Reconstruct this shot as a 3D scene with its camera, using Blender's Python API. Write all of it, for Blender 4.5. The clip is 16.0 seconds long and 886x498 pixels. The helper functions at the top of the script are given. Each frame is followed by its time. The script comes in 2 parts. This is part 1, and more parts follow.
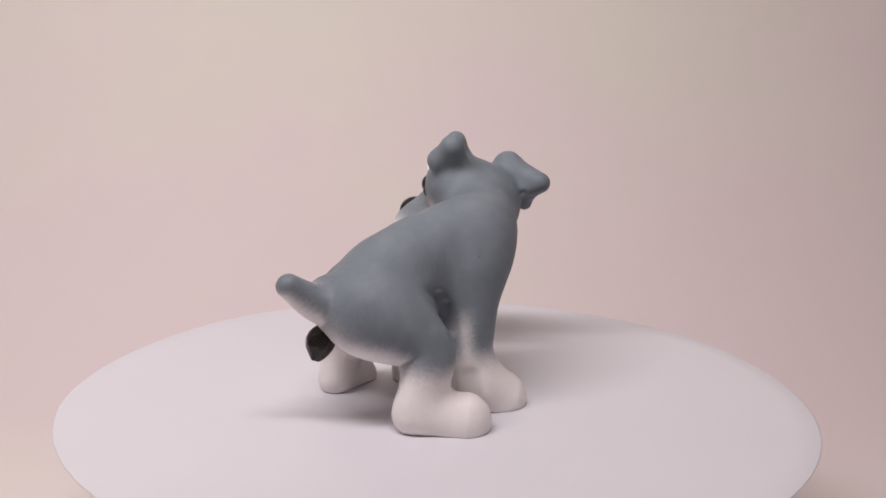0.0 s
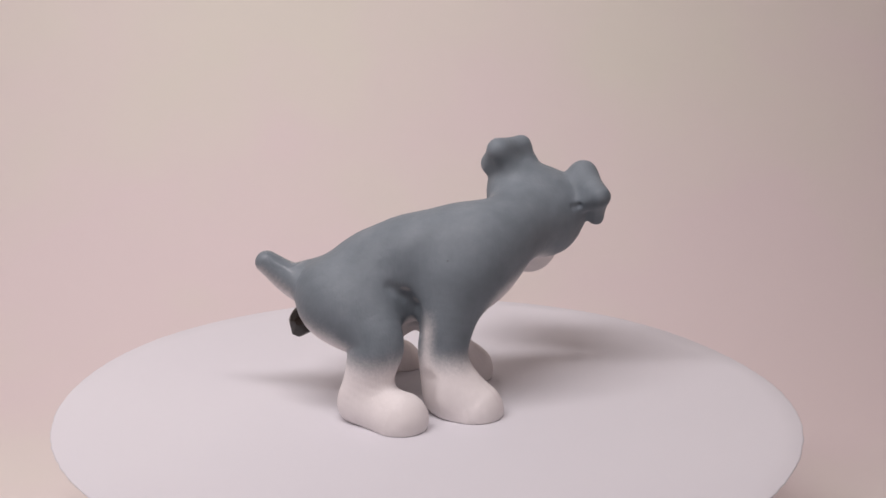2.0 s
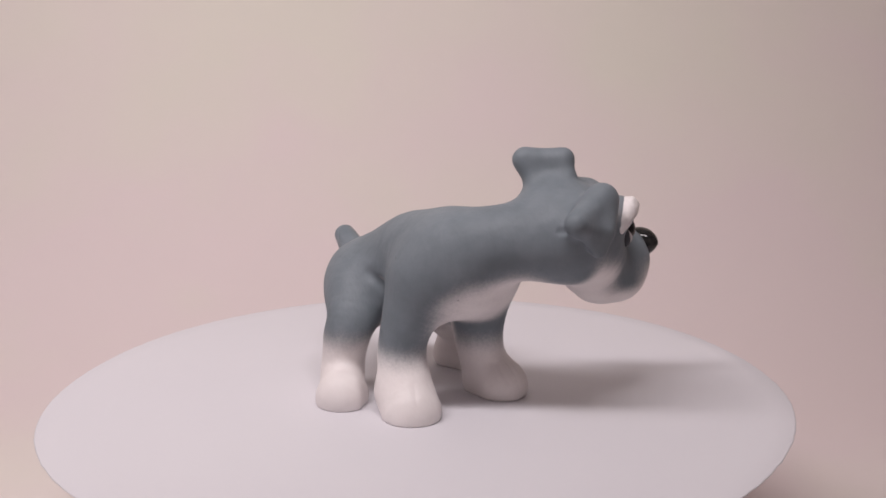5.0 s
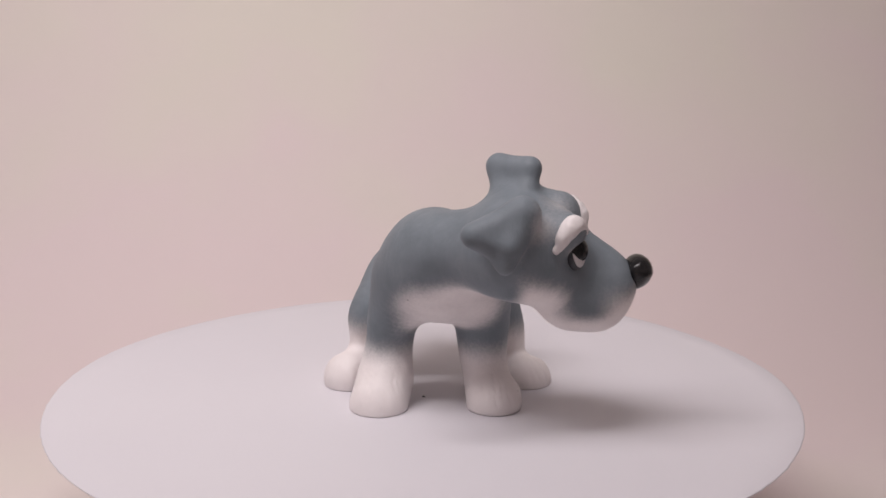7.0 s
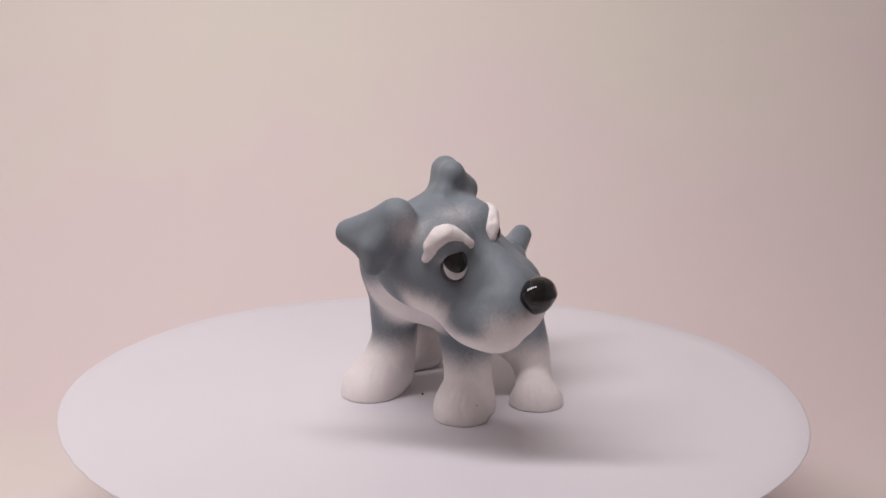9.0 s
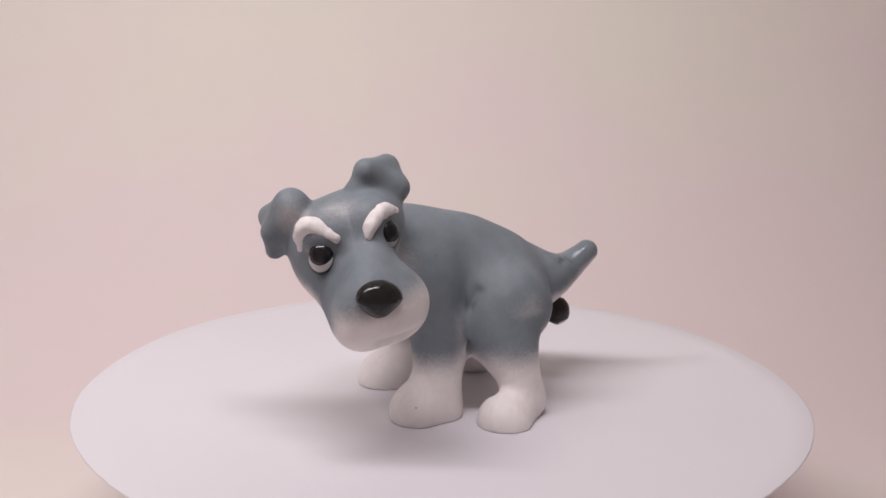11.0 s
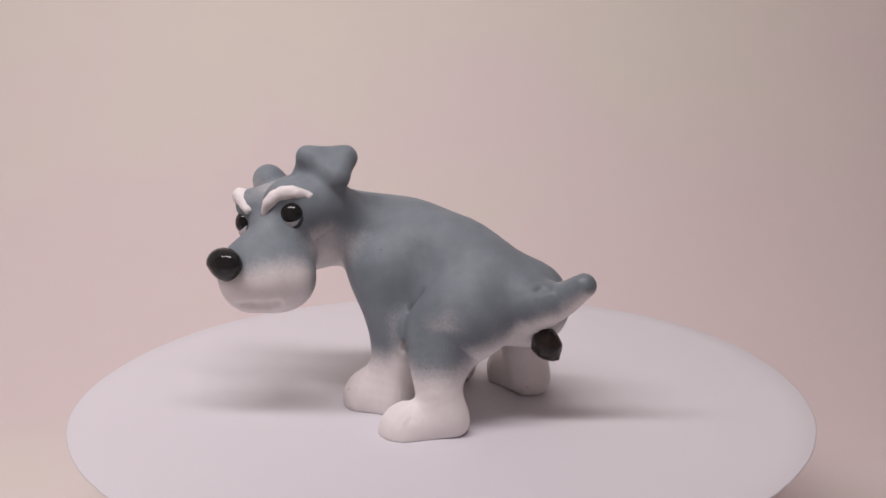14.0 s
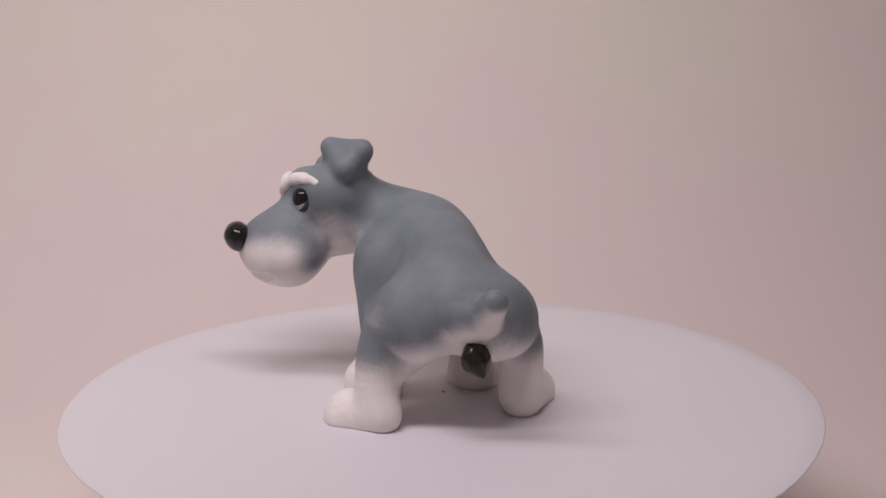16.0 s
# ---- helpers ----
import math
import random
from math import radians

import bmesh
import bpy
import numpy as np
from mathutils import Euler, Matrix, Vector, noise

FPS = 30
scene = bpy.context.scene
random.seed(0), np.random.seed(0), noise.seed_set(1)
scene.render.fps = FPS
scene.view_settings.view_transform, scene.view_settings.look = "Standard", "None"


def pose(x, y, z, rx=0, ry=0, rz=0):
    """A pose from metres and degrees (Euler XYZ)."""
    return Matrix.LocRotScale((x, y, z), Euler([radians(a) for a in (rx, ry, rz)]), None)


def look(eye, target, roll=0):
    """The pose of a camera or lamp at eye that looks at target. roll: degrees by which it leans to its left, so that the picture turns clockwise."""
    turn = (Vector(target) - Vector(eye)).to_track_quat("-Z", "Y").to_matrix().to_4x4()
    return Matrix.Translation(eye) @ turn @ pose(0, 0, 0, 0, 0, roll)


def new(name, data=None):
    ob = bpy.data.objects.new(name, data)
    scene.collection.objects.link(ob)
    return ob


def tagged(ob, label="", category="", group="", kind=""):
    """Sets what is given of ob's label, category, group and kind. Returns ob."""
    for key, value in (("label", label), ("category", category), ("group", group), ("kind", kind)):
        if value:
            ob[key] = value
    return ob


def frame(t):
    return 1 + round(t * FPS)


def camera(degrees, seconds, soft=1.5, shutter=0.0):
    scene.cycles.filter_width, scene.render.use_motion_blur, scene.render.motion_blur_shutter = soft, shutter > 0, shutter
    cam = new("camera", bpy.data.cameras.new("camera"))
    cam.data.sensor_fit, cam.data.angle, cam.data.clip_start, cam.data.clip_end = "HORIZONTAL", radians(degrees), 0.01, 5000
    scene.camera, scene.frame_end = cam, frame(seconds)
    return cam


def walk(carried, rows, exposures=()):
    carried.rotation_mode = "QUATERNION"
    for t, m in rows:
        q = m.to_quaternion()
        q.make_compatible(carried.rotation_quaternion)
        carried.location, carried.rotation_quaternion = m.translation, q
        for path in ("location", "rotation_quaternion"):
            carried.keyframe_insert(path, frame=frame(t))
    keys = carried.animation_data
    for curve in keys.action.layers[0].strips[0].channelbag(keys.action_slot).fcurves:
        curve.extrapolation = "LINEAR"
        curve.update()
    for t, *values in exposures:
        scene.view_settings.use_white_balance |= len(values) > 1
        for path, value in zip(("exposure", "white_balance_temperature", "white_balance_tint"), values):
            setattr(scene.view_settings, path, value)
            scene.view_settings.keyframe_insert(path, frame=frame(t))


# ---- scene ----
# A painted dog figurine on a slowly turning white disc, in a small light tent. Still camera.
cam = camera(44.85, 16.0, soft=1.6)
EYE = pose(0, -0.2847, 0.1019, 90 - 12.20, 0, -0.43) @ pose(0, 0, 0, 0, 0, 0.24)
walk(cam, [(0, EYE), (16.0, EYE)], exposures=[(0, 0.0, 6500, 10), (2.5, -0.07, 6500, 10), (4.0, -0.09, 6550, 11), (7.0, -0.08, 6550, 11), (8.5, -0.03, 6500, 10), (11.5, 0.06, 6500, 10),
                                                     (12.5, 0.04, 6500, 10), (14.0, -0.14, 6540, 12), (16.0, -0.29, 6600, 15)])


# ---- light ----
def area_lamp(name, eye, target, size_x, size_y, watts, colour):
    data = bpy.data.lights.new(name, "AREA")
    data.shape, data.size, data.size_y, data.energy, data.color = "RECTANGLE", size_x, size_y, watts, colour
    ob = new(name, data)
    ob.matrix_world = look(eye, target)
    return ob


# a long narrow strip of diodes under the top of the tent, over the disc
area_lamp("strip_lamp", (-0.115, -0.12, 0.36), (-0.095, 0.16, 0.10), 0.38, 0.06, 1.44, (1.0, 0.935, 0.955))

world = bpy.data.worlds.new("world")
scene.world = world
world.use_nodes = True
world.node_tree.nodes["Background"].inputs[0].default_value = (0.9, 0.85, 0.82, 1)
world.node_tree.nodes["Background"].inputs[1].default_value = 0.2


# ---- materials ----
def material(name):
    m = bpy.data.materials.new(name)
    m.use_nodes = True
    t = m.node_tree
    return m, t, t.nodes["Principled BSDF"]


def add(t, kind, **values):
    n = t.nodes.new(kind)
    for key, value in values.items():
        n.inputs[key.replace("_", " ")].default_value = value
    return n


def noise_node(t, scale, detail=4.0, rough=0.55):
    co = t.nodes.new("ShaderNodeTexCoord")
    n = add(t, "ShaderNodeTexNoise", Scale=scale, Detail=detail, Roughness=rough)
    t.links.new(co.outputs["Object"], n.inputs["Vector"])
    return n


def ramp(t, source, stops):
    r = t.nodes.new("ShaderNodeValToRGB")
    while len(r.color_ramp.elements) < len(stops):
        r.color_ramp.elements.new(0.5)
    for e, (p, c) in zip(r.color_ramp.elements, stops):
        e.position, e.color = p, (*c, 1)
    t.links.new(source, r.inputs[0])
    return r


def bump(t, bsdf, source, strength, distance):
    b = add(t, "ShaderNodeBump", Strength=strength, Distance=distance)
    t.links.new(source, b.inputs["Height"])
    t.links.new(b.outputs[0], bsdf.inputs["Normal"])


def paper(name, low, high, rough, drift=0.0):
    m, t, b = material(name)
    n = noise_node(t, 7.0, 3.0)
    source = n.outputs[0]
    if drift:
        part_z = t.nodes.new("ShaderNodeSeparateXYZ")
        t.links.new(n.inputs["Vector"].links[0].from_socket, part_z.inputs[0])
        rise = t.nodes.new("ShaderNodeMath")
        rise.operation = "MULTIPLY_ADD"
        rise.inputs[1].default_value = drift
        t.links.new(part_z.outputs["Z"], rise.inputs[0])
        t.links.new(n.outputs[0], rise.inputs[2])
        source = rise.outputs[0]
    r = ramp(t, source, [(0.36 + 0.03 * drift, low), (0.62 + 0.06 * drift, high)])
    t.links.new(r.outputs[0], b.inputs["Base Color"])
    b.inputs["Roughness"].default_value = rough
    fine = noise_node(t, 900.0)
    bump(t, b, fine.outputs[0], 0.08, 0.0004)
    return m


# the backdrop's base colour shifts with height, from pink low down to beige
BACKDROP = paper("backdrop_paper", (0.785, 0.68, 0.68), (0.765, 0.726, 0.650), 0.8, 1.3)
CARD = paper("white_card", (0.70, 0.682, 0.722), (0.72, 0.702, 0.738), 0.6)
FABRIC = paper("tent_fabric", (0.86, 0.83, 0.83), (0.89, 0.86, 0.86), 0.9)


def figurine_paint():
    """Matt blue-grey paint with white airbrushed over it, speckled where it fades."""
    m, t, b = material("painted_resin")
    white = t.nodes.new("ShaderNodeAttribute")
    white.attribute_name = "white_paint"
    speck, mott = noise_node(t, 1400.0, 2.0), noise_node(t, 110.0, 5.0)
    spray = t.nodes.new("ShaderNodeMath")
    spray.operation = "MULTIPLY_ADD"
    spray.inputs[1].default_value, spray.inputs[2].default_value = 0.24, -0.22
    t.links.new(speck.outputs[0], spray.inputs[0])
    drift = t.nodes.new("ShaderNodeMath")
    drift.operation = "MULTIPLY_ADD"
    drift.inputs[1].default_value = 0.2
    t.links.new(mott.outputs[0], drift.inputs[0])
    t.links.new(spray.outputs[0], drift.inputs[2])
    both = t.nodes.new("ShaderNodeMath")
    t.links.new(white.outputs["Fac"], both.inputs[0])
    t.links.new(drift.outputs[0], both.inputs[1])
    fac = add(t, "ShaderNodeMapRange")
    fac.interpolation_type = "SMOOTHSTEP"
    fac.inputs["From Min"].default_value, fac.inputs["From Max"].default_value = 0.0, 1.0
    t.links.new(both.outputs[0], fac.inputs["Value"])
    grey = ramp(t, mott.outputs[0], [(0.3, GREY_LOW), (0.7, GREY_HIGH)])
    pale = ramp(t, mott.outputs[0], [(0.3, (0.80, 0.745, 0.735)), (0.7, (0.88, 0.83, 0.82))])
    dots = add(t, "ShaderNodeTexVoronoi", Scale=95.0)
    t.links.new(mott.inputs["Vector"].links[0].from_socket, dots.inputs["Vector"])
    pit = ramp(t, dots.outputs["Distance"], [(0.014, (0.5, 0.5, 0.5)), (0.03, (1, 1, 1))])
    mix = t.nodes.new("ShaderNodeMix")
    mix.data_type = "RGBA"
    t.links.new(fac.outputs[0], mix.inputs[0])
    t.links.new(grey.outputs[0], mix.inputs[6])
    t.links.new(pale.outputs[0], mix.inputs[7])
    worn = t.nodes.new("ShaderNodeMix")
    worn.data_type, worn.blend_type = "RGBA", "MULTIPLY"
    worn.inputs[0].default_value = 1.0
    t.links.new(mix.outputs[2], worn.inputs[6])
    t.links.new(pit.outputs[0], worn.inputs[7])
    t.links.new(worn.outputs[2], b.inputs["Base Color"])
    b.inputs["Roughness"].default_value, b.inputs["Specular IOR Level"].default_value = 0.56, 0.32
    varnish = t.nodes.new("ShaderNodeAttribute")
    varnish.attribute_name = "varnish"
    sheen = add(t, "ShaderNodeMapRange")
    sheen.inputs["To Min"].default_value, sheen.inputs["To Max"].default_value = 0.56, 0.13
    t.links.new(varnish.outputs["Fac"], sheen.inputs["Value"])
    t.links.new(sheen.outputs[0], b.inputs["Roughness"])
    fine = noise_node(t, 640.0, 3.0)
    stretch = t.nodes.new("ShaderNodeMapping")
    stretch.inputs["Scale"].default_value = (1.0, 1.0, 0.25)
    t.links.new(fine.inputs["Vector"].links[0].from_socket, stretch.inputs["Vector"])
    t.links.new(stretch.outputs[0], fine.inputs["Vector"])
    bump(t, b, fine.outputs[0], 0.32, 0.0006)
    return m


def gloss(name, colour, rough, coat=0.0):
    m, t, b = material(name)
    n = noise_node(t, 300.0)
    r = ramp(t, n.outputs[0], [(0.3, tuple(0.7 * c for c in colour)), (0.7, colour)])
    t.links.new(r.outputs[0], b.inputs["Base Color"])
    b.inputs["Roughness"].default_value, b.inputs["Coat Weight"].default_value = rough, coat
    b.inputs["Specular IOR Level"].default_value = 0.35
    bump(t, b, n.outputs[0], 0.25, 0.0005)
    return m


GREY_LOW, GREY_HIGH = (0.154, 0.182, 0.205), (0.204, 0.235, 0.262)
PAINT = figurine_paint()
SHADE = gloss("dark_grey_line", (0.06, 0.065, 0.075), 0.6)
BLACK = gloss("glossy_black_enamel", (0.016, 0.0155, 0.016), 0.07, 0.0)
BROWN = gloss("dark_brown_enamel", (0.020, 0.013, 0.010), 0.25, 0.1)


def mesh_object(name, bm, mats):
    me = bpy.data.meshes.new(name)
    bm.to_mesh(me)
    bm.free()
    for m in mats:
        me.materials.append(m)
    return new(name, me)


# ---- the light tent ----
FLOOR_Z = -0.05


def sweep():
    """Backdrop: floor that curves up into a back wall bowed round the disc."""
    bm = bmesh.new()
    prof = [(-0.6, FLOOR_Z), (0.1, FLOOR_Z)]
    prof += [(0.1 + 0.2 * math.sin(a), FLOOR_Z + 0.2 - 0.2 * math.cos(a)) for a in np.linspace(0.1, math.pi / 2, 14)]
    prof += [(0.3, 0.3), (0.3, 0.478)]
    xs = np.linspace(-0.6, 0.6, 25)
    grid = [[bm.verts.new((x, y, z)) for x in xs] for y, z in prof]
    for r0, r1 in zip(grid, grid[1:]):
        for i in range(len(xs) - 1):
            bm.faces.new((r0[i], r0[i + 1], r1[i + 1], r1[i]))
    for f in bm.faces:
        f.smooth = True
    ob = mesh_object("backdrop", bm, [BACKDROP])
    mod = ob.modifiers.new("thickness", "SOLIDIFY")
    mod.thickness, mod.offset = 0.002, -1
    return tagged(ob, "cream and pink curved paper backdrop, softly lit", "backdrop", kind="structure")


def slab(name, x0, x1, y0, y1, z0, z1, mat, label, category):
    bm = bmesh.new()
    bmesh.ops.create_cube(bm, size=1, matrix=Matrix.Translation(((x0 + x1) / 2, (y0 + y1) / 2, (z0 + z1) / 2)) @ Matrix.Diagonal((x1 - x0, y1 - y0, z1 - z0, 1)))
    return tagged(mesh_object(name, bm, [mat]), label, category, kind="structure")


sweep()
# sides, front and top are out of view, added to bounce fill light
slab("bounce_wall_west", -0.62, -0.61, -0.6, 0.5, FLOOR_Z, 0.48, FABRIC, "white translucent fabric side of the light tent, unseen, added to bounce light", "wall")
slab("bounce_wall_east", 0.61, 0.62, -0.6, 0.5, FLOOR_Z, 0.48, FABRIC, "white translucent fabric side of the light tent, unseen, added to bounce light", "wall")
slab("bounce_wall_south", -0.62, 0.62, -0.43, -0.42, FLOOR_Z, 0.48, FABRIC, "white fabric front of the light tent, unseen, added to bounce fill light", "wall")
slab("ceiling", -0.62, 0.62, -0.62, 0.5, 0.48, 0.49, FABRIC, "white fabric top of the light tent, unseen, added to bounce fill light", "ceiling")


# ---- the turning disc ----
def rim(a):
    """Radius of the hand-cut card disc at the angle a."""
    waves = ((1, -3.19, -0.57), (2, -0.73, 1.64), (3, 0.30, 0.02), (4, -0.23, 0.19), (7, 0.2, 0.15))
    return 0.001 * (100.04 + sum(c * math.cos(k * a) + s * math.sin(k * a) for k, c, s in waves))


def dish(r):
    """Height of the card: it sags a little under the figurine."""
    return -0.0014 + 0.0018 * (r / 0.1) ** 3


def turning_disc():
    bm = bmesh.new()
    n = 240
    turn = [2 * math.pi * i / n for i in range(n)]
    rings = []
    for f in (0.2, 0.35, 0.5, 0.62, 0.74, 0.86, 0.94):
        rings.append([bm.verts.new((f * rim(a) * math.cos(a), f * rim(a) * math.sin(a), dish(f * rim(a)))) for a in turn])
    for inset, drop in ((0.0003, 0.0), (0.0, 0.00015), (0.0, 0.00025), (0.0002, 0.0004), (0.04, 0.0004)):
        rings.append([])
        for a in turn:
            r = rim(a) - inset + 0.00025 * noise.noise((40 * math.cos(a), 40 * math.sin(a), 0))
            rings[-1].append(bm.verts.new((r * math.cos(a), r * math.sin(a), dish(rim(a) - inset) - drop)))
    for r0, r1 in zip(rings, rings[1:]):
        for i in range(n):
            bm.faces.new((r0[i], r1[i], r1[(i + 1) % n], r0[(i + 1) % n])).smooth = True
    bm.faces.new(rings[0]).smooth = True
    bm.faces.new(reversed(rings[-1]))
    return tagged(mesh_object("turntable_disc", bm, [CARD]), "round hand-cut white card disc turning slowly", "turntable")


disc = turning_disc()


def pedestal():
    bm = bmesh.new()
    for r0, z0, z1 in ((0.05, FLOOR_Z, -0.012), (0.03, -0.012, -0.0022)):
        bmesh.ops.create_cone(bm, cap_ends=True, segments=64, radius1=r0, radius2=r0 * 0.97, depth=z1 - z0, matrix=Matrix.Translation((0, 0, (z0 + z1) / 2)))
    return tagged(mesh_object("pedestal", bm, [FABRIC]), "round white pedestal carrying the card disc", "pedestal")


pedestal()

# ---- the dog figurine: soft-blended limbs, in millimetres, nose end along +x before its turned head ----
NODES, CORDS, GROOVES = {}, [], []


def node(name, x, y, z, r):
    NODES[name] = np.array((x, y, z, r))


def cord(names, group):
    CORDS.append(("cord", names.split(), group))


def flap(names, group):
    CORDS.append(("flap", names.split(), group))


def groove(a, b, width, depth):
    GROOVES.append((np.array(a, float), np.array(b, float), width, depth))

node("hip0", -26.4, -5.4, 28.2, 8.2)
node("hip", -16.3, 0.3, 32.5, 10.0)
node("mid", -5.7, -0.6, 39.3, 10.7)
node("chest", 8.9, -0.0, 38.5, 10.5)
node("bib", 8.5, 4.2, 34.3, 9.0)
node("neck", 17.4, 1.8, 43.6, 9.7)
node("head", 30.7, 19.5, 46.9, 10.0)
node("cheek", 31.4, 28.2, 41.9, 8.3)
node("jaw", 22.7, 36.2, 36.3, 7.0)
node("jaw2", 28.8, 32.5, 33.5, 6.4)
node("snout", 29.7, 42.8, 38.3, 4.3)
node("brow", 23.4, 21.5, 53.4, 6.1)
node("Lhaunch", -17.6, 11.3, 26.2, 9.6)
node("Lknee", -13.5, 13.4, 22.1, 9.7)
node("LHank", -16.0, 20.0, 12.0, 6.2)
node("Lheel", -20.0, 20.1, 2.0, 3.1)
node("LHtoe", -10.9, 26.4, -0.8, 7.3)
node("Lsh", 8.5, 11.0, 34.7, 7.7)
node("LFmid", 4.6, 13.4, 24.2, 6.8)
node("LFank", 3.2, 12.9, 14.7, 6.7)
node("LFfoot", 4.2, 14.9, 0.3, 4.8)
node("LFtoe", 10.0, 16.0, 0.9, 7.3)
node("Rhaunch", -21.2, -10.5, 25.6, 8.1)
node("Rknee", -15.2, -17.7, 19.4, 6.4)
node("RHank", -16.6, -18.7, 13.5, 6.1)
node("Rheel", -19.8, -17.9, 3.3, 4.3)
node("RHtoe", -9.2, -24.7, 0.8, 7.1)
node("Rsh", 5.0, -7.0, 32.8, 8.0)
node("RFmid", 3.2, -11.4, 22.7, 6.7)
node("RFank", 2.1, -12.6, 13.8, 6.2)
node("RFfoot", 4.6, -13.6, 4.6, 6.1)
node("RFtoe", 10.4, -15.1, -0.2, 7.7)
node("tail0", -32.9, 1.8, 30.7, 5.9)
node("tail1", -38.9, -0.3, 32.0, 4.3)
node("tail2", -45.6, -0.5, 36.8, 3.2)
node("Le1", 24.9, 23.0, 65.9, 1.5)
node("Le2", 18.0, 16.0, 65.4, 2.0)
node("LBf", 27.2, 22.5, 61.6, 1.4)
node("LBb", 16.8, 20.6, 61.1, 2.1)
node("LBc", 23.3, 16.3, 57.4, 1.7)
node("LFA", 20.2, 21.2, 60.1, 1.3)
node("Re0", 40.6, 17.9, 54.3, 3.0)
node("Re1", 42.5, 19.8, 57.7, 3.0)
node("Re2", 45.7, 8.6, 53.3, 2.0)
node("Re3", 46.1, 15.8, 46.3, 1.0)
node("Re4", 41.9, 11.8, 51.1, 2.1)
node("bel", -4.1, 0.9, 30.6, 8.4)
node("ridgeR", 37.8, 31.0, 52.7, 4.1)
node("ridgeL", 26.4, 30.3, 55.6, 4.5)
node("bridge", 28.9, 40.7, 43.7, 2.9)
node("muzR", 30.9, 39.9, 33.0, 5.8)
node("muzL", 23.6, 40.0, 37.7, 5.8)

cord("hip0 hip mid chest", "chest")
cord("chest neck head", "neck")
cord("chest bib", "chest")
cord("bib bel hip0", "chest")
cord("head brow bridge snout", "head")
cord("ridgeR brow ridgeL", "head")
cord("muzR muzL", "head")
cord("head cheek jaw", "head")
cord("jaw2 jaw snout", "head")
cord("hip0 tail0 tail1 tail2", "tail")
flap("Le1 Le2 LBb", "Lear")
flap("Le1 LBf LBb", "Lear")
flap("LBf LBb LBc", "Lear")
flap("Le1 Le2 LFA", "Lear")
flap("Le1 Le2 LBc", "Lear")
flap("Le2 LBb LBc", "Lear")
flap("Re1 Re2 Re3", "Rear")
flap("Re0 Re1 Re3", "Rear")
flap("Re4 Re2 Re0", "Rear")
cord("head Re0", "Rear_")
cord("hip Lhaunch", "chest")
cord("Lhaunch Lknee LHank Lheel", "LH")
cord("Lheel LHtoe", "LH")
cord("chest Lsh", "chest")
cord("Lsh LFmid LFank LFfoot", "LF")
cord("LFfoot LFtoe", "LF")
cord("hip Rhaunch", "chest")
cord("Rhaunch Rknee RHank Rheel", "RH")
cord("Rheel RHtoe", "RH")
cord("chest Rsh", "chest")
cord("Rsh RFmid RFank RFfoot", "RF")
cord("RFfoot RFtoe", "RF")

# sunken eye sockets, the mouth, and toe lines
groove((22.6, 33.0, 52.4), (21.8, 33.4, 51.6), 3.2, 1.1)
groove((38.2, 33.4, 48.3), (38.4, 33.2, 47.4), 3.0, 1.0)
groove((28.2, 44.9, 30.3), (25.0, 44.2, 30.1), 1.1, 1.1)
groove((25.0, 44.2, 30.1), (21.9, 43.6, 30.5), 1.6, 1.7)
groove((21.9, 43.6, 30.5), (18.6, 42.2, 31.5), 1.3, 1.5)
groove((-2.5, -19.5, -2.0), (-2.5, -19.5, 9.0), 2.2, 2.2)


def crease(points, width, depth):
    """A run of grooves through the points."""
    for a, b in zip(points, points[1:]):
        groove(a, b, width, depth)


# creases where the thighs and the forelegs press against the trunk, and round the root of the tail
crease(((-7.0, 15.2, 31.5), (-4.8, 15.5, 27.5), (-3.6, 16.6, 22.0), (-3.4, 17.4, 17.0)), 1.0, 0.7)
crease(((-7.0, 15.2, 32.0), (-4.6, 14.6, 28.5)), 1.9, 0.45)
crease(((-31.0, 7.0, 33.0), (-36.0, 4.6, 35.2), (-39.5, 2.4, 37.2)), 1.1, 0.38)
crease(((-33.0, 3.0, 37.0), (-37.5, 0.8, 38.2)), 0.9, 0.3)
crease(((-36.5, -6.0, 35.5), (-40.0, -4.6, 37.6), (-41.6, -2.5, 38.6)), 0.9, 0.5)
crease(((-12.0, -13.5, 33.0), (-8.0, -12.0, 30.8), (-5.6, -12.2, 27.5), (-4.2, -13.0, 21.0)), 1.5, 0.8)
# folds at the roots of the ears
crease(((38.6, 9.6, 50.2), (39.9, 10.0, 50.4), (41.0, 10.6, 50.8)), 0.7, 0.8)
# brows and the dark lump below the tail
node("browR1", 41.8, 28.0, 49.1, 1.1)
node("browR2", 41.9, 30.2, 53.0, 2.1)
node("browR3", 40.2, 32.4, 54.9, 2.3)
node("browR4", 35.3, 35.1, 52.3, 1.15)
node("browL1", 27.6, 36.1, 52.6, 1.15)
node("browL2", 26.5, 35.1, 55.4, 2.0)
node("browL3", 23.4, 32.3, 57.4, 2.1)
node("browL4", 19.4, 28.3, 56.8, 1.0)
cord("browR1 browR2 browR3 browR4", "brow")
cord("browL1 browL2 browL3 browL4", "brow")
node("lump1", -33.8, 1.4, 22.8, 3.3)
node("lump2", -36.0, 0.9, 20.4, 3.8)
node("lump3", -38.4, 0.1, 17.6, 2.3)
cord("lump1 lump2 lump3", "lump")

# outer leaf of the drooping ear
node("ReX", 47.0, 16.9, 51.0, 1.8)
flap("Re1 ReX Re3", "Rear")
flap("Re1 Re2 ReX", "Rear")

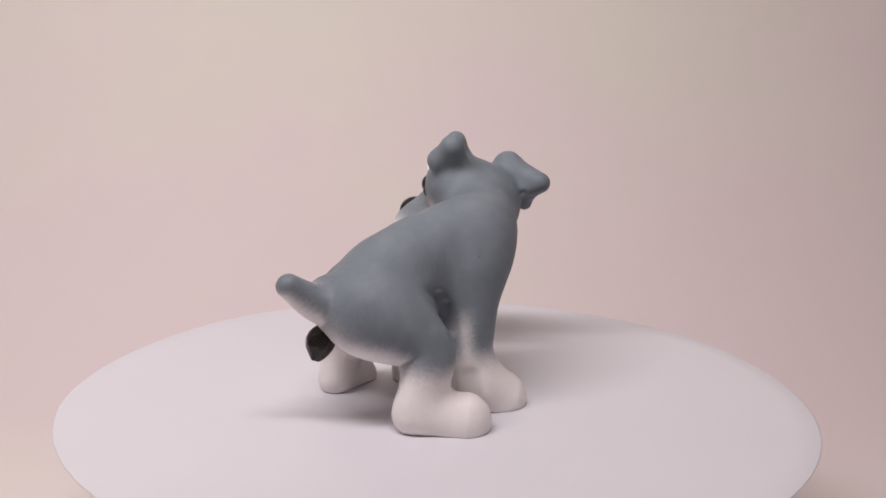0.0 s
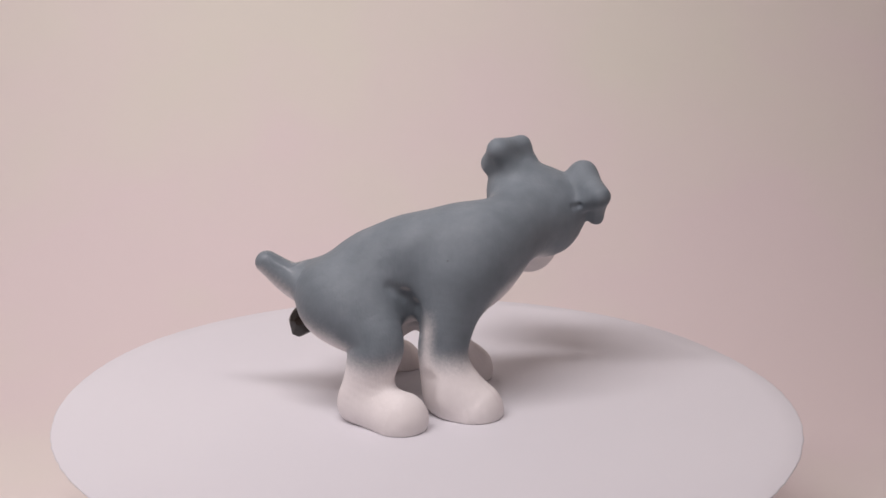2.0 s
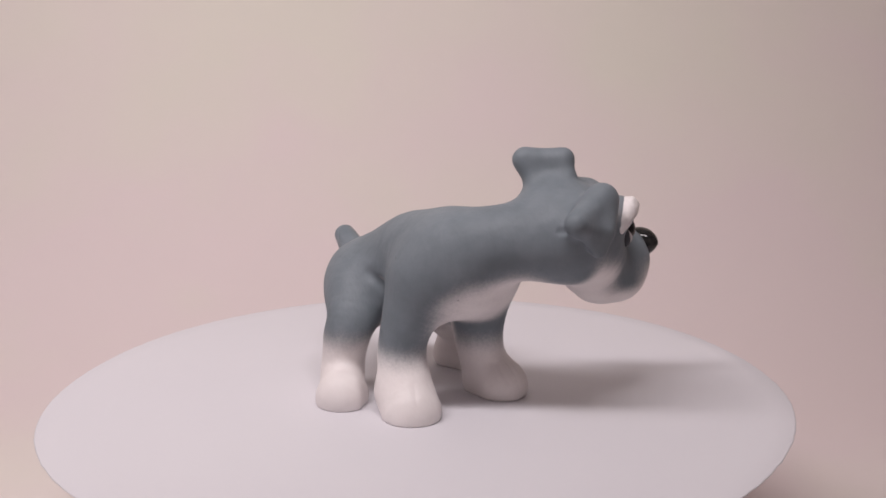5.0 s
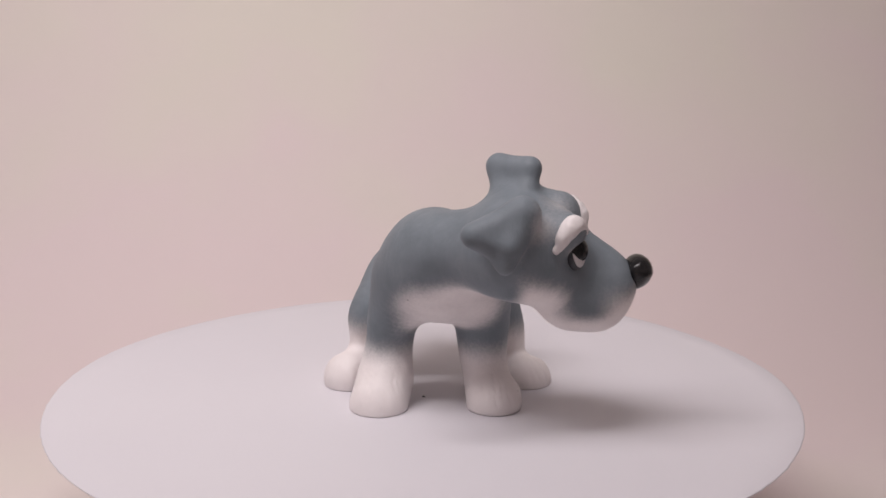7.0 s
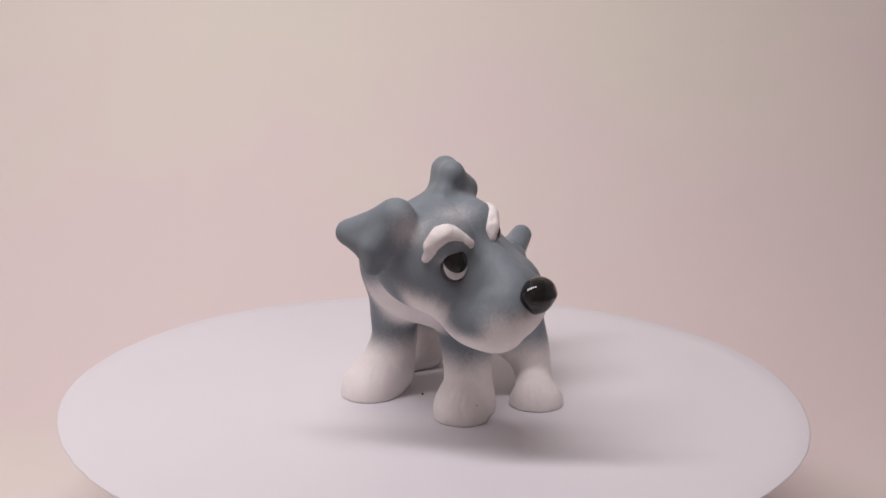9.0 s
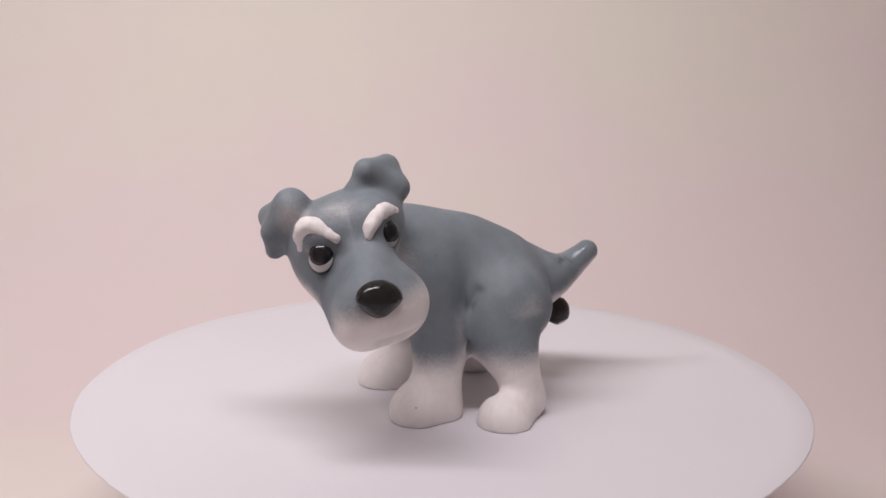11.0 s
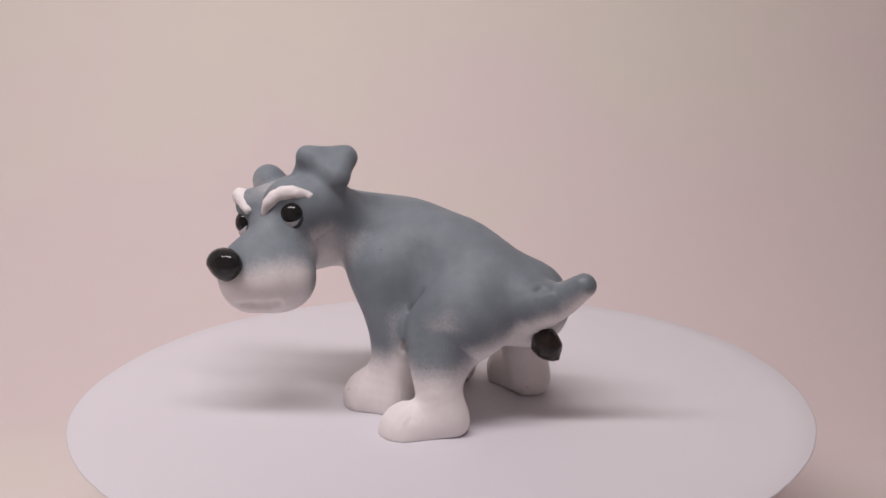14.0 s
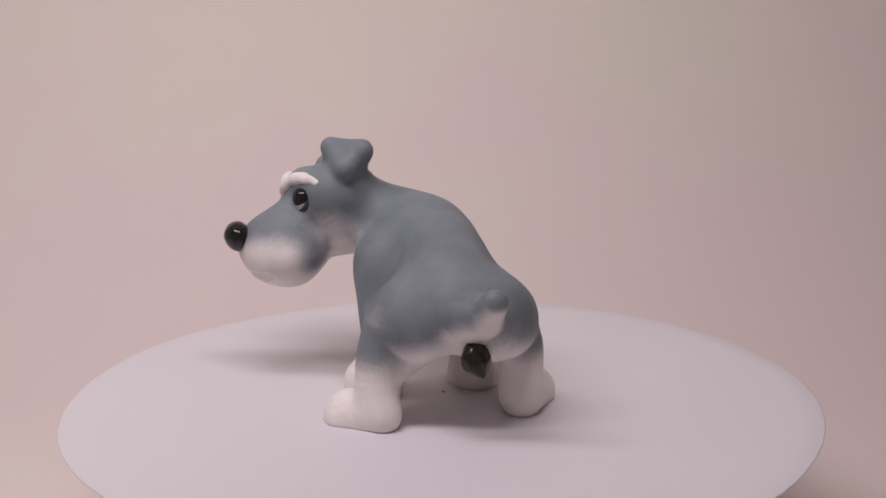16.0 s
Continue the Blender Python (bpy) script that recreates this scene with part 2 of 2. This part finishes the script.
BLEND, CRISP = 2.4, 1.0
EARS = ("Lear", "Rear", "Rear_", "brow", "lump")
GROUND = -1.4
cutter = np.random.RandomState(5)
LUMP_FACETS = [(v / np.linalg.norm(v), cutter.uniform(3.55, 4.3)) for v in cutter.normal(size=(40, 3)) * (1, 1, 0.6)]


def cone_field(p, a, b):
    ba = b[:3] - a[:3]
    q = p - a[:3]
    l2 = float(ba @ ba)
    if l2 < 1e-9:
        return np.linalg.norm(q, axis=-1) - a[3]
    h = np.clip((q @ ba) / l2, 0, 1)
    return np.linalg.norm(q - h[..., None] * ba, axis=-1) - (a[3] + h * (b[3] - a[3]))


def spline(v, sub=6):
    """The nodes v with smooth steps between them."""
    if len(v) == 2:
        return v
    ext = [2 * v[0] - v[1], *v, 2 * v[-1] - v[-2]]
    pts = []
    for i in range(len(v) - 1):
        a, b, c, d = ext[i:i + 4]
        for k in range(sub):
            u = k / sub
            pts.append(0.5 * (2 * b + (c - a) * u + (2 * a - 5 * b + 4 * c - d) * u * u + (3 * b - a - 3 * c + d) * u ** 3))
    return pts + [v[-1]]


def chain_field(p, v):
    pts = spline(v)
    d = cone_field(p, pts[0], pts[1])
    for a, b in zip(pts[1:], pts[2:]):
        d = np.minimum(d, cone_field(p, a, b))
    return d


def flap_field(p, a, b, c):
    v0, v1, q = b[:3] - a[:3], c[:3] - a[:3], p - a[:3]
    d00, d01, d11, d20, d21 = v0 @ v0, v0 @ v1, v1 @ v1, q @ v0, q @ v1
    den = d00 * d11 - d01 * d01 + 1e-9
    v, w = (d11 * d20 - d01 * d21) / den, (d00 * d21 - d01 * d20) / den
    nrm = np.cross(v0, v1)
    flat = np.abs(q @ (nrm / np.linalg.norm(nrm))) - (a[3] + v * (b[3] - a[3]) + w * (c[3] - a[3]))
    edge = np.minimum(np.minimum(cone_field(p, a, b), cone_field(p, b, c)), cone_field(p, c, a))
    return np.where((v >= 0) & (w >= 0) & (v + w <= 1), np.minimum(flat, edge), edge)


def field(p, keep):
    """Signed distance to the blended cords for which keep(group) holds; p has the shape (n, 3)."""
    if len(p) > 12000:
        return np.concatenate([field(p[i:i + 6000], keep) for i in range(0, len(p), 6000)])
    least, most = p.min(0), p.max(0)
    total, crisp = np.full(len(p), 1e-9), np.full(len(p), 1e-9)
    for kind, names, group in CORDS:
        if keep(group):
            v = [NODES[n] for n in names]
            ends = np.array(v)
            low, high = (ends[:, :3] - ends[:, 3:]).min(0) - 11, (ends[:, :3] + ends[:, 3:]).max(0) + 11
            if (low > most).any() or (high < least).any():
                continue
            near = np.flatnonzero(((p > low) & (p < high)).all(1))
            d = chain_field(p[near], v) if kind == "cord" else flap_field(p[near], *v)
            if group in EARS:
                crisp[near] += np.exp(-np.clip(d, -60, 60) / CRISP)
            else:
                total[near] += np.exp(-np.clip(d, -60, 60) / BLEND)
    d = -CRISP * np.log(np.exp(np.clip(BLEND * np.log(total), -60, 60) / CRISP) + crisp)
    for (a, b, width, depth) in GROOVES:
        low, high = np.minimum(a, b) - 3 * width, np.maximum(a, b) + 3 * width
        if (low > most).any() or (high < least).any():
            continue
        near = np.flatnonzero(((p > low) & (p < high)).all(1))
        away = cone_field(p[near], np.array((*a, 0.0)), np.array((*b, 0.0)))
        d[near] += depth * np.exp(-(away / width) ** 2)
    if not keep("neck") and keep("lump"):
        for normal, reach in LUMP_FACETS:
            d = np.maximum(d, (p - NODES["lump2"][:3]) @ normal - reach)
    x, y, z = p.T
    d += 0.10 * np.sin(0.31 * x + 0.17 * z + 1) * np.sin(0.27 * y - 0.21 * z)
    return np.maximum(d, GROUND - z)


def surface(f, low, high, step):
    """Mesh (verts, quads) of f = 0: one vertex in each cell that the surface crosses."""
    axes = [np.arange(a, b + step, step) for a, b in zip(low, high)]
    g = np.stack(np.meshgrid(*axes, indexing="ij"), -1)
    # a coarse pass first; the fine grid is worked out only in the blocks that the surface may cross
    size = [-(-len(a) // 4) + 1 for a in axes]
    rough_axes = [a[0] + 4 * step * np.arange(n) for a, n in zip(axes, size)]
    rough = f(np.stack(np.meshgrid(*rough_axes, indexing="ij"), -1).reshape(-1, 3)).reshape(size)
    least = np.min([np.abs(rough[i:size[0] - 1 + i, j:size[1] - 1 + j, k:size[2] - 1 + k]) for i in (0, 1) for j in (0, 1) for k in (0, 1)], 0)
    spread = lambda v: v.repeat(4, 0).repeat(4, 1).repeat(4, 2)[:len(axes[0]), :len(axes[1]), :len(axes[2])]
    val = spread(rough[:-1, :-1, :-1])
    near = spread(least < 8.5 * step)
    val[near] = f(g[near])
    nx, ny, nz = (s - 1 for s in val.shape)
    acc, cnt = np.zeros((nx, ny, nz, 3)), np.zeros((nx, ny, nz))
    for ax in range(3):
        o1, o2 = [k for k in range(3) if k != ax]
        for i in (0, 1):
            for j in (0, 1):
                s0 = [slice(None)] * 3
                s0[ax] = slice(0, -1)
                s0[o1] = slice(i, val.shape[o1] - 1 + i)
                s0[o2] = slice(j, val.shape[o2] - 1 + j)
                s1 = list(s0)
                s1[ax] = slice(1, None)
                a, b = val[tuple(s0)], val[tuple(s1)]
                cross = (a < 0) != (b < 0)
                tt = np.where(cross, a / np.where(cross, a - b, 1), 0)
                pos = [0, 0, 0]
                pos[ax], pos[o1], pos[o2] = tt, i, j
                for k in range(3):
                    acc[..., k] += np.where(cross, pos[k], 0)
                cnt += cross
    cells = cnt > 0
    index = np.full(cells.shape, -1)
    index[cells] = np.arange(cells.sum())
    base = np.argwhere(cells)
    verts = np.array(low) + (base + acc[cells] / cnt[cells][:, None]) * step
    quads = []
    for ax in range(3):
        o1, o2 = (ax + 1) % 3, (ax + 2) % 3
        s0, s1 = [slice(1, -1)] * 3, [slice(1, -1)] * 3
        s0[ax], s1[ax] = slice(0, -1), slice(1, None)
        a, b = val[tuple(s0)] < 0, val[tuple(s1)] < 0
        at = np.argwhere(a != b)
        inside = (a != b)[tuple(at.T)] & a[tuple(at.T)]
        at = at + np.array([0 if k == ax else 1 for k in range(3)])
        e1, e2 = np.eye(3, dtype=int)[o1], np.eye(3, dtype=int)[o2]
        q = np.stack([index[tuple((at - d).T)] for d in (e1 + e2, e2, 0 * e1, e1)], 1)
        quads.append(np.where(inside[:, None], q, q[:, ::-1]))
    return verts, np.concatenate(quads)


def fur_strokes(toe, ankle, low, high, count):
    """Short scored strokes running down a foot from the ankle, between the headings low and high (degrees)."""
    dice = np.random.RandomState(count + int(abs(high)))
    toe, ankle = NODES[toe][:3], NODES[ankle][:3]
    for k in range(count):
        lean = dice.uniform(-9, 9)
        start, end = dice.uniform(0.15, 0.45), dice.uniform(0.55, 0.95)
        run = []
        for u in (start, (start + end) / 2, end):
            a = math.radians(low + (high - low) * (k + dice.uniform(0.2, 0.8)) / count + lean * (u - start))
            way = np.array((math.cos(a), math.sin(a), 0.9 - 1.0 * u))
            way /= np.linalg.norm(way)
            out = 20.0
            core = toe + (1 - u) * 0.45 * (ankle - toe)
            for _ in range(14):
                out -= 0.8 * float(field((core + out * way)[None], lambda g: g in ("LH", "LF", "RH", "RF"))[0])
            run.append(core + out * way)
        crease(run, 0.5, dice.uniform(0.08, 0.30))


def smoothstep(x, a, b):
    t = np.clip((x - a) / (b - a), 0, 1)
    return t * t * (3 - 2 * t)


def ball(p, x, y, z, r, soft):
    """1 inside the ball, fading over its rim."""
    return 1 - smoothstep(np.linalg.norm(p - np.array((x, y, z)), axis=1), r - soft, r + soft)


def white_mask(p, n):
    """Where the airbrushed white paint lies: feet, belly, throat, rump, muzzle."""
    x, y, z = p.T
    down = -n[:, 2]
    hind = smoothstep(-x, 4, 8)
    legs = 1 - smoothstep(z, 7.5 + 1.0 * hind, 20.0 + 1.0 * hind)
    inner = 0.7 * smoothstep(-n[:, 1] * np.sign(y), 0.3, 0.9) * (1 - smoothstep(z, 20, 30)) * (np.abs(y) < 16) * smoothstep(-n[:, 0], 0.0, 0.6)
    behind = 0.7 * smoothstep(-n[:, 0], 0.15, 0.8) * (1 - smoothstep(z, 20, 31)) * smoothstep(x, -5, -2)
    head = smoothstep(y, 17, 23) * smoothstep(z, 24, 27)
    belly = 0.88 * smoothstep(down, 0.2, 1.0) * (1 - smoothstep(z, 30, 38)) * (1 - head)
    side = 0.6 + 0.4 * smoothstep(y, -4, 8)
    rump = side * smoothstep(-x, 16, 31) * (1 - smoothstep(z + 0.55 * (x + 34), 17, 33)) * smoothstep(down, -0.55, 0.7)
    tail = 0.6 * smoothstep(-x, 34, 40) * smoothstep(down, -0.3, 0.9)
    throat = ball(p, 21, 11, 32, 10, 6) * smoothstep(down, -0.1, 0.7)
    bib = 0.8 * ball(p, 18, -1, 31, 7, 5) * smoothstep(down, -0.2, 0.5)
    jaw = head * smoothstep(down, 0.08, 0.75) * (1 - smoothstep(z, 45, 52))
    muzzle = head * smoothstep(y + 0.3 * (28 - x), 32.5, 44) * (1 - smoothstep(z + 0.25 * (x - 28), 33.0, 43.5))
    dust = 0.18 * ball(p, 32, 31, 58, 5, 5) + 0.45 * ball(p, 43, 24, 55, 4, 4) + 0.2 * ball(p, 35, 29, 58, 4, 4) + 0.36 * ball(p, 16, 13, 41, 5, 6) + 0.42 * ball(p, 19, 25, 42, 7, 7)
    w = 1 - (1 - legs) * (1 - inner) * (1 - behind) * (1 - belly) * (1 - rump) * (1 - tail) * (1 - throat) * (1 - bib) * (1 - jaw) * (1 - muzzle) * (1 - dust)
    return np.clip(w, 0, 1)


def ellipsoid(centre, outward, radii, rings=24, segs=36):
    """Verts and quads of an ellipsoid: radii across, up and along the outward axis."""
    w = Vector(outward).normalized()
    u = Vector((0, 0, 1)).cross(w).normalized()
    v = w.cross(u)
    frame_axes = np.array([u, v, w]) * np.array(radii)[:, None]
    verts = []
    for i in range(rings + 1):
        a = math.pi * i / rings
        for j in range(segs):
            b = 2 * math.pi * j / segs
            verts.append(np.array((math.sin(a) * math.cos(b), math.sin(a) * math.sin(b), math.cos(a))) @ frame_axes + np.array(centre))
    quads = [(i * segs + j, (i + 1) * segs + j, (i + 1) * segs + (j + 1) % segs, i * segs + (j + 1) % segs) for i in range(rings) for j in range(segs)]
    return np.array(verts), np.array(quads)


fur_strokes("LHtoe", "LHank", 0, 180, 10)
fur_strokes("LFtoe", "LFank", -60, 100, 11)
fur_strokes("RFtoe", "RFank", -25, 60, 6)


def figurine():
    """One mesh: painted body, brows, eyes, nose and lump; material slots 0 paint, 1 black, 2 brown, 3 dark grey."""
    skip = ("brow", "lump")
    pieces = []
    for keep, mat, step in ((lambda g: g not in skip, 0, 0.45), (lambda g: g == "brow", 0, 0.35), (lambda g: g == "lump", 2, 0.35)):
        pts = np.array([NODES[k] for kind, names, g in CORDS if keep(g) for k in names])
        low, high = (pts[:, :3] - pts[:, 3:]).min(0) - 2.5, (pts[:, :3] + pts[:, 3:]).max(0) + 2.5
        low[2] = max(low[2], GROUND - 1.3 * step)
        v, q = surface(lambda g: field(g, keep), low, high, step)
        if mat == 0 and step == 0.45:
            h = 0.6
            n = np.stack([field(v + h * e, keep) - field(v - h * e, keep) for e in np.eye(3)], 1)
            white = white_mask(v, n / np.linalg.norm(n, axis=1, keepdims=True))
        else:
            white = np.full(len(v), 0.8)
            if mat == 0:
                v = v + 0.10 * np.stack([np.sin(1.7 * v[:, 1] + 0.9 * v[:, 2]), np.sin(1.3 * v[:, 2] + 1.6 * v[:, 0]), np.sin(1.9 * v[:, 0] + 1.1 * v[:, 1])], 1)
                v = v + 0.16 * np.array([noise.noise_vector(Vector(a * (0.8, 0.8, 0.7))) for a in v])
        pieces.append((v, q, mat, white))
    out_l, out_r = (-0.35, 0.9, 0.22), (0.55, 0.8, 0.12)
    for centre, outward, radii, mat in (
            ((22.3, 32.0, 51.3), out_l, (3.2, 3.25, 1.7), 3), ((22.3, 32.1, 51.45), out_l, (3.0, 3.1, 1.95), 0), ((22.2, 32.2, 52.4), out_l, (3.0, 2.9, 2.4), 1),
            ((38.2, 32.9, 47.0), out_r, (3.2, 3.5, 1.8), 3), ((38.2, 33.0, 47.2), out_r, (3.05, 3.35, 2.1), 0), ((38.3, 33.3, 48.4), out_r, (2.85, 3.05, 2.5), 1),
            ((28.9, 49.6, 41.0), (0.02, 1, 0.12), (5.4, 4.4, 3.7), 1)):
        v, q = ellipsoid(centre, outward, radii)
        if mat == 1 and radii[0] > 4:
            v[:, 1] -= 0.22 * np.clip(41.0 - v[:, 2], 0, 5)
            v += 0.12 * np.array([noise.noise_vector(Vector(a * 0.6)) for a in v])
            v[:, 0] += (v[:, 0] - 28.9) * -0.35 * np.clip((41.3 - v[:, 2]) / 4.2, 0, 1)
        pieces.append((v, q, mat, np.full(len(v), 0.45 if centre[0] < 30 else 0.62)))
    verts, faces, mats, n = [], [], [], 0
    for v, q, mat, white in pieces:
        verts.append(v), faces.append(q + n), mats.append(np.full(len(q), mat))
        n += len(v)
    verts, faces, mats = np.concatenate(verts), np.concatenate(faces), np.concatenate(mats)
    me = bpy.data.meshes.new("dog_figurine")
    me.from_pydata((verts * 0.001).tolist(), [], faces.tolist())
    for m in (PAINT, BLACK, BROWN, SHADE):
        me.materials.append(m)
    me.polygons.foreach_set("material_index", mats.astype(np.int32))
    me.polygons.foreach_set("use_smooth", np.ones(len(mats), bool))
    layer = me.attributes.new("white_paint", "FLOAT", "POINT")
    layer.data.foreach_set("value", np.concatenate([p[3] for p in pieces]).astype(np.float32))
    layer = me.attributes.new("varnish", "FLOAT", "POINT")
    layer.data.foreach_set("value", ball(verts, -41.5, 0.5, 37.5, 5.5, 2.5).astype(np.float32))
    me.update()
    return tagged(new("dog_figurine", me), "grey and white painted schnauzer dog figurine squatting on the disc", "figurine")


dog = figurine()


def crumb():
    bm = bmesh.new()
    bmesh.ops.create_icosphere(bm, subdivisions=2, radius=0.0004)
    for v in bm.verts:
        v.co *= 1 + 0.35 * noise.noise(v.co * 1800)
        v.co = Vector((v.co.x * 1.3 - 0.0008, v.co.y - 0.0034, v.co.z * 0.6 - 0.0013))
    return tagged(mesh_object("crumb", bm, [SHADE]), "tiny dark crumb lying on the white card disc", "crumb")


speck = crumb()


def motions():
    times = np.arange(0, 16.5, 1.0)
    turn = lambda t: 77.28 - 18.092 * t
    walk(disc, [(t, pose(0, 0, 0, 0, 0, turn(t))) for t in times])
    walk(speck, [(t, pose(0, 0, 0, 0, 0, turn(t))) for t in times])
    walk(dog, [(t, pose(0, 0, 0, 0, 0, turn(t) - 40.4)) for t in times])


motions()
